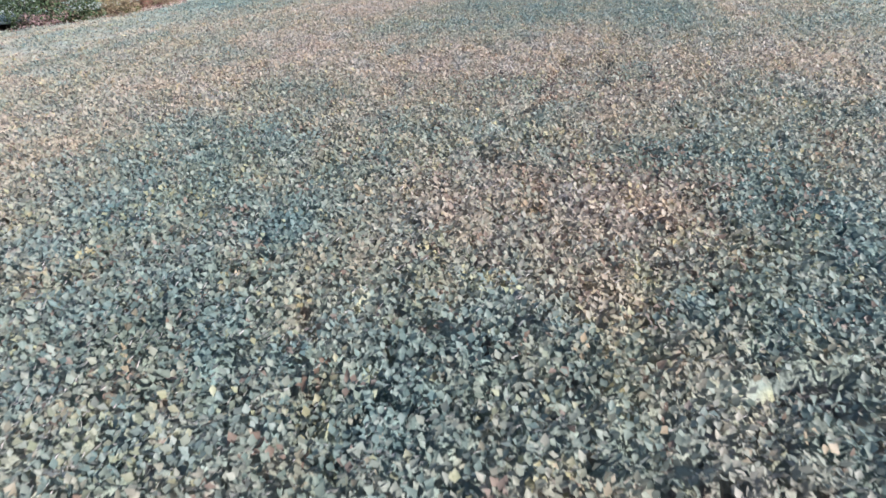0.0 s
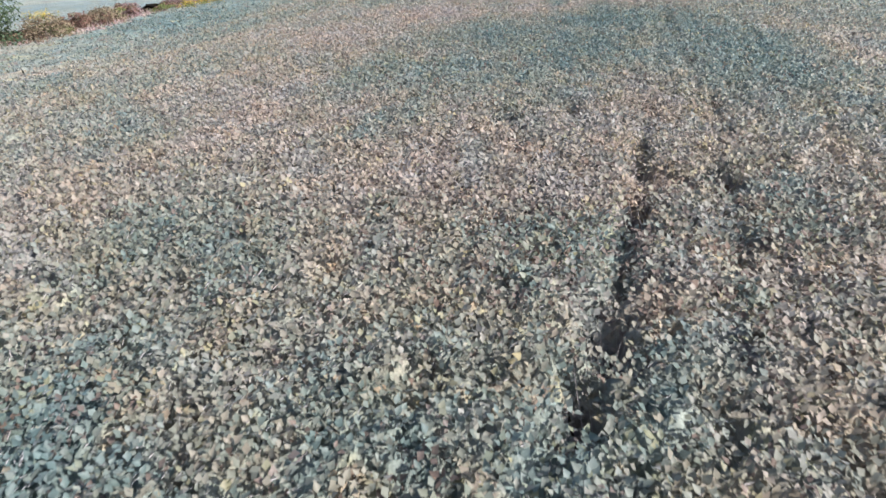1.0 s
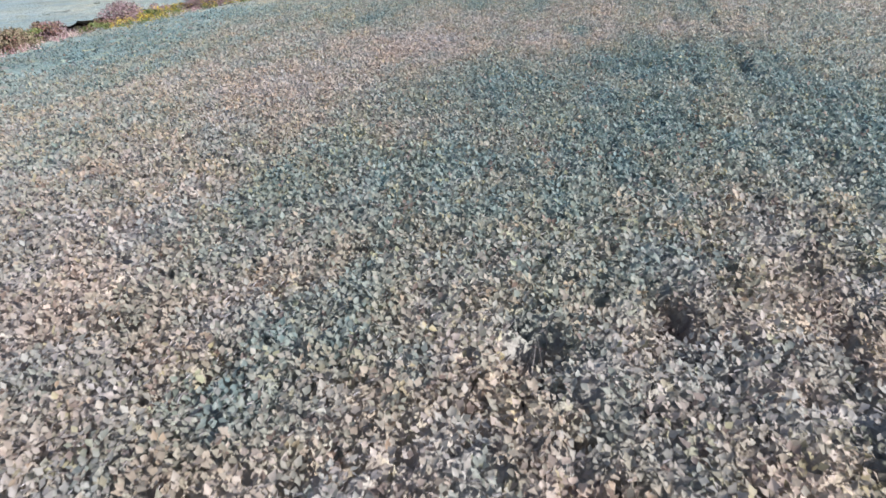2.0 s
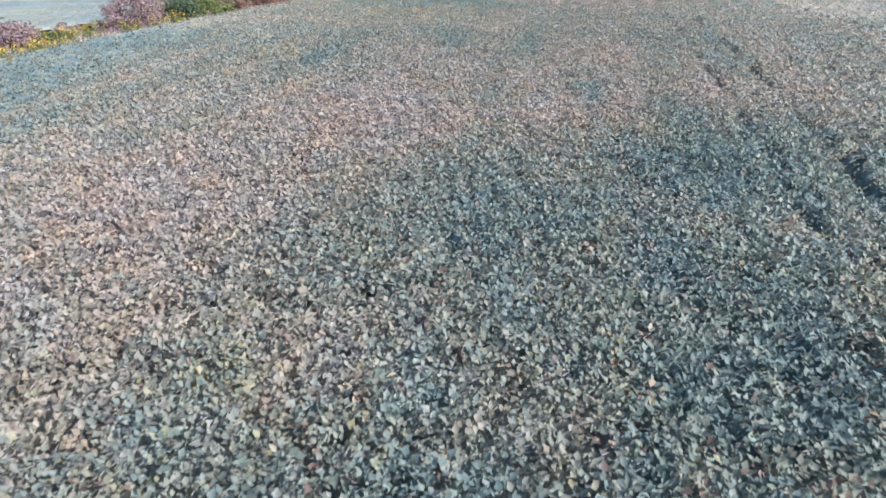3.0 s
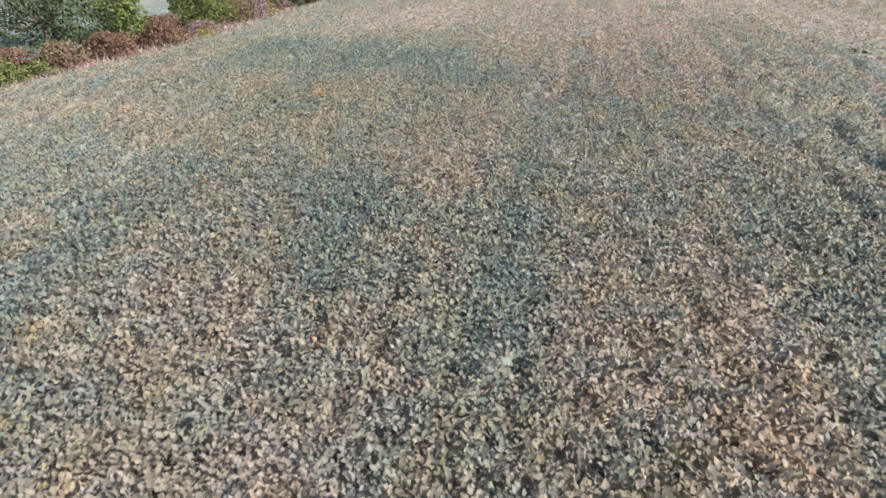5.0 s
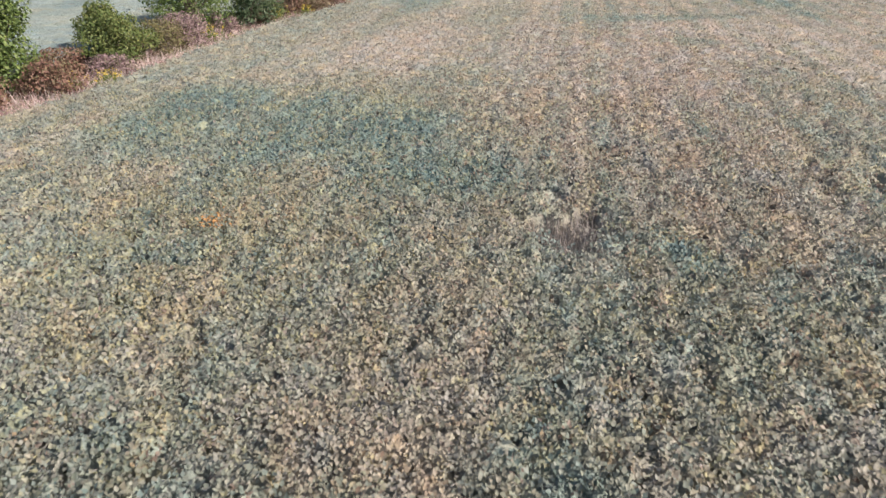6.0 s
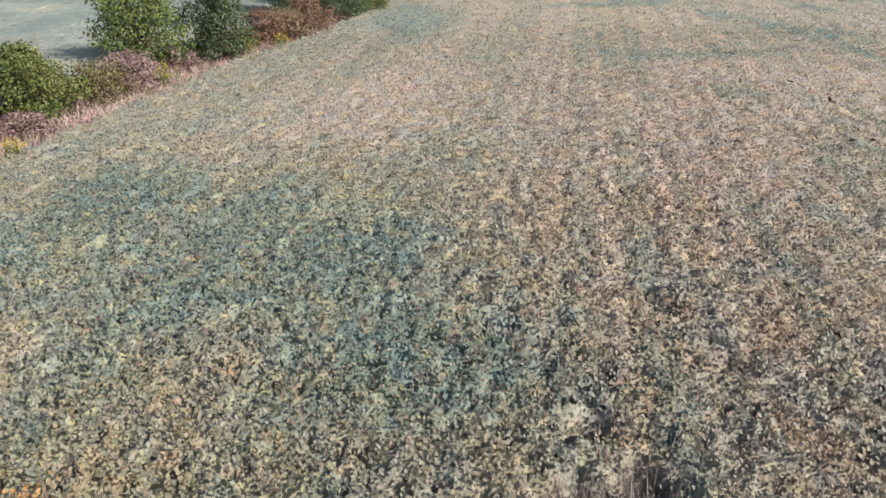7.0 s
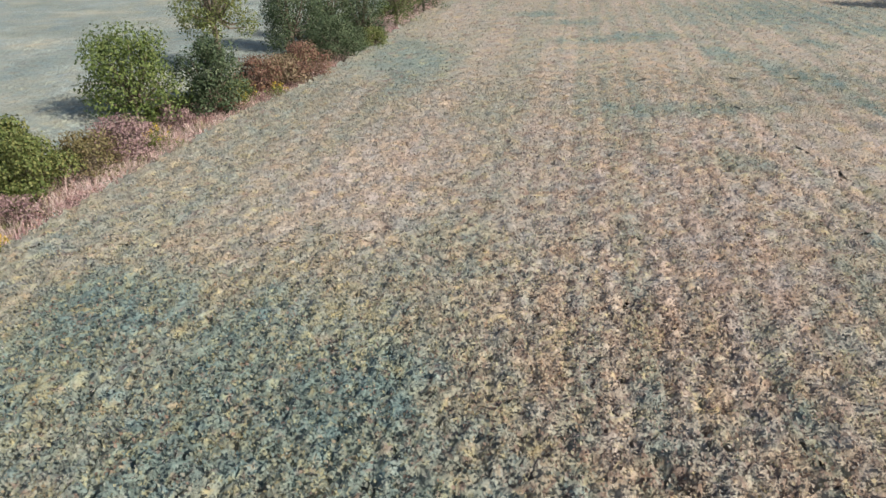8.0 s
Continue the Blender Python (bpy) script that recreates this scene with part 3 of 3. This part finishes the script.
shrub(-17.4, 70.2, 1.5, 1.5, PAL_RED, "red-brown shrub before green trees", seed=65, count=1300, leaf=0.16)
shrub(-16.2, 72.2, 1.5, 1.4, PAL_BROWN, "brown shrub before green trees", seed=66, count=1200, leaf=0.16)
shrub(-14.4, 80.4, 1.6, 1.5, PAL_RED, "dark red shrub in the hedge row", seed=67, count=1300, leaf=0.16)
shrub(-12.4, 80.8, 1.2, 1.3, PAL_PURPLE, "low purplish shrub beside dry grass", seed=68, count=1000, leaf=0.15)
# low scrub that fills the hedge between the larger shrubs
g0 = np.random.default_rng(99)
for k, fy in enumerate(np.arange(28.0, 119.0, 1.9)):
    fx = float(edge_x(fy)) - g0.uniform(2.2, 4.0)
    pal, word = ((PAL_BROWN, "brown"), (PAL_RED, "red-tinged"), (PAL_OLIVE, "olive-green"), (PAL_PURPLE, "purplish"))[int(g0.integers(0, 4))]
    shrub(fx, fy + g0.uniform(-0.6, 0.6), g0.uniform(0.8, 1.4), g0.uniform(0.9, 1.4), pal, f"low {word} scrub in the overgrown hedge strip", seed=200 + k, count=500, leaf=0.17, lobes=10)
# trees on the far side whose shade falls on the field
for k, (tx, ty) in enumerate(((62, 129), (68, 133), (74, 137))):
    tree(tx, ty, 13.0, 5.5, PAL_DARK, "tall dark tree at the field's far side", clear=0.1, seed=50 + k, count=3500, leaf=0.6)


# ---- dry grass and flowers along the hedge ----
def build_grass():
    n = 90000
    y = rng.uniform(14, 150, n)
    d = rng.beta(1.1, 2.2, n) * (STRIP + 0.3) - 0.3
    x = edge_x(y) - d
    tuft = value_noise(x, y, 0.35, 43)
    hgt = rng.uniform(0.2, 0.72, n) * (0.35 + 0.9 * tuft) * np.clip(0.5 + (d + 0.3) / 1.2, 0.5, 1.1)
    a = rng.uniform(0, 2 * math.pi, n)
    w = rng.uniform(0.012, 0.03, n)
    base = np.stack([x, y, np.full(n, -0.02)], 1)
    side = np.stack([np.cos(a), np.sin(a), np.zeros(n)], 1) * w[:, None]
    tip = base + np.stack([rng.normal(0, 0.26, n), rng.normal(0, 0.26, n), hgt], 1)
    v = np.stack([base - side, base + side, tip], 1).reshape(-1, 3)
    pal = np.array([(0.27, 0.165, 0.165), (0.4, 0.275, 0.275), (0.5, 0.385, 0.375), (0.53, 0.45, 0.42), (0.41, 0.34, 0.29), (0.22, 0.21, 0.12)])
    k = np.clip((value_noise(x, y, 1.1, 42) * 6 + rng.normal(-0.5, 1.0, n)), 0, 5).astype(int)
    me = mesh_from("dry_grass", v, np.arange(3 * n), np.full(n, 3), np.repeat(pal[k], 3, 0), M_DRY)
    tagged(new("dry_grass", me), "dry pinkish and straw-coloured grass along the hedge", "grass", kind="stuff")


def build_weeds():
    """Low weeds and fallen leaves that cover the hedge strip's floor."""
    n = 42000
    y = rng.uniform(14, 150, n)
    d = rng.uniform(-0.25, STRIP + 0.2, n)
    x = edge_x(y) - d
    z = rng.random(n) * 0.6 * value_noise(x, y, 0.8, 45) + 0.02
    a = rng.uniform(0, 2 * math.pi, n)
    al = unit(np.stack([np.cos(a), np.sin(a), rng.normal(0, 0.5, n)], 1))
    nor = unit(np.stack([rng.normal(0, 0.6, n), rng.normal(0, 0.6, n), np.ones(n)], 1))
    L = rng.uniform(0.08, 0.17, n)
    v, f, s, per = leaves(np.stack([x, y, z], 1), al, nor, L, L * 0.6, np.full(n, 0.15))
    pal = np.array([(0.10, 0.12, 0.05), (0.15, 0.14, 0.07), (0.20, 0.11, 0.09), (0.26, 0.15, 0.14), (0.33, 0.25, 0.20)])
    k = np.clip(value_noise(x, y, 1.5, 46) * 5 + rng.normal(0, 0.8, n), 0, 4).astype(int)
    me = mesh_from("low_weeds", v, f, s, np.repeat(pal[k], per, 0), M_TREE)
    tagged(new("low_weeds", me), "low weeds and fallen leaves under the hedge", "weeds", kind="stuff")


build_weeds()
build_grass()


def goldenrod(seed):
    """A clump of flowering stems with yellow plumes."""
    g = np.random.default_rng(seed)
    root = tagged(new("goldenrod"), "clump of goldenrod with bright yellow plumes", "wildflower", group="goldenrod along the hedge")
    n = 18
    bm = bmesh.new()
    tops = []
    for _ in range(n):
        f = Vector((g.normal(0, 0.28), g.normal(0, 0.28), -0.02))
        t = Vector((f.x * 1.3 + g.normal(0, 0.08), f.y * 1.3 + g.normal(0, 0.08), g.uniform(0.7, 1.15)))
        tube(bm, f, t, 0.012, 0.006, 4)
        tops.append(t)
    me = bpy.data.meshes.new("stems")
    bm.to_mesh(me)
    bm.free()
    at = me.attributes.new("leaf_colour", "FLOAT_COLOR", "POINT")
    at.data.foreach_set("color", np.tile([0.12, 0.14, 0.05, 1.0], len(me.vertices)).astype(np.float32))
    me.materials.append(M_DRY)
    part("stems", me, root)
    tops = np.array([list(t) for t in tops])
    for nm, m, zlo, zhi, spread, pal, leaf in (("yellow_plume", 230, -0.14, 0.05, 0.06, (0.50, 0.37, 0.06), 0.055), ("foliage", 520, -0.8, -0.2, 0.1, (0.13, 0.16, 0.05), 0.10)):
        p = tops[g.integers(0, n, m)] + np.stack([g.normal(0, spread, m), g.normal(0, spread, m), g.uniform(zlo, zhi, m)], 1)
        p[:, 2] = np.maximum(p[:, 2], 0.02)
        al, nor = unit(g.normal(0, 1, (m, 3))), unit(g.normal(0, 1, (m, 3)) + np.array([0, 0, 0.8]))
        L = leaf * g.uniform(0.7, 1.4, m)
        v, f, s, per = leaves(p, al, nor, L, L * 0.6, np.full(m, 0.1))
        col = np.array(pal)[None] * g.uniform(0.7, 1.25, (m, 1))
        tagged(part(nm, mesh_from(nm, v, f, s, np.repeat(col, per, 0), M_DRY), root), kind="stuff")
    return root


first = goldenrod(3)
first.location = (-19.6, 50.4, 0)
for x, y in ((-18.9, 51.6), (-19.4, 52.4), (-18.6, 53.0), (-19.2, 49.6), (-21.2, 55.6), (-20.6, 57.0), (-19.8, 58.2), (-18.0, 59.6), (-17.0, 61.2), (-16.9, 63.2),
             (-27.5, 47.0), (-28.4, 48.2), (-26.4, 45.6), (-10.3, 89.6), (-12.4, 88.9), (-6.6, 99.0), (-8.3, 97.4), (-11.3, 77.6)):
    copy_thing(first, pose(x, y, 0, 0, 0, rng.uniform(0, 360)))


def dead_weed(x, y):
    """A dry weed that stands above the crop."""
    root = tagged(new("dead_weed"), "dry weed with a dark stalk and orange leaves in the crop", "weed")
    root.location = (x, y, 0)
    bm = bmesh.new()
    tube(bm, Vector((0, 0, -0.02)), Vector((0.02, 0.01, 0.7)), 0.02, 0.016)
    tube(bm, Vector((0.02, 0.01, 0.7)), Vector((0.05, -0.02, 1.35)), 0.016, 0.01)
    for a in range(5):
        z0 = 0.55 + 0.14 * a
        tube(bm, Vector((0.02, 0, z0)), Vector((0.02 + 0.18 * math.cos(a * 2.4), 0.18 * math.sin(a * 2.4), z0 + 0.12)), 0.008, 0.004, 5)
    me = bpy.data.meshes.new("stalk")
    bm.to_mesh(me)
    bm.free()
    me.materials.append(M_BARK)
    part("stalk", me, root, "dark brown stalk")
    g = np.random.default_rng(17)
    n = 90
    p = np.stack([g.normal(-0.12, 0.16, n), g.normal(-0.05, 0.14, n), g.uniform(0.75, 1.05, n)], 1)
    al, nor = unit(g.normal(0, 1, (n, 3))), unit(g.normal(0, 0.6, (n, 3)) + np.array([0, 0, 1]))
    L = g.uniform(0.05, 0.1, n)
    v, f, s, per = leaves(p, al, nor, L, L * 0.6, np.full(n, 0.2))
    col = np.array([(0.42, 0.23, 0.10)]) * g.uniform(0.7, 1.2, (n, 1))
    tagged(part("foliage", mesh_from("foliage", v, f, s, np.repeat(col, per, 0), M_DRY), root), kind="stuff")


dead_weed(-2.55, 62.75)
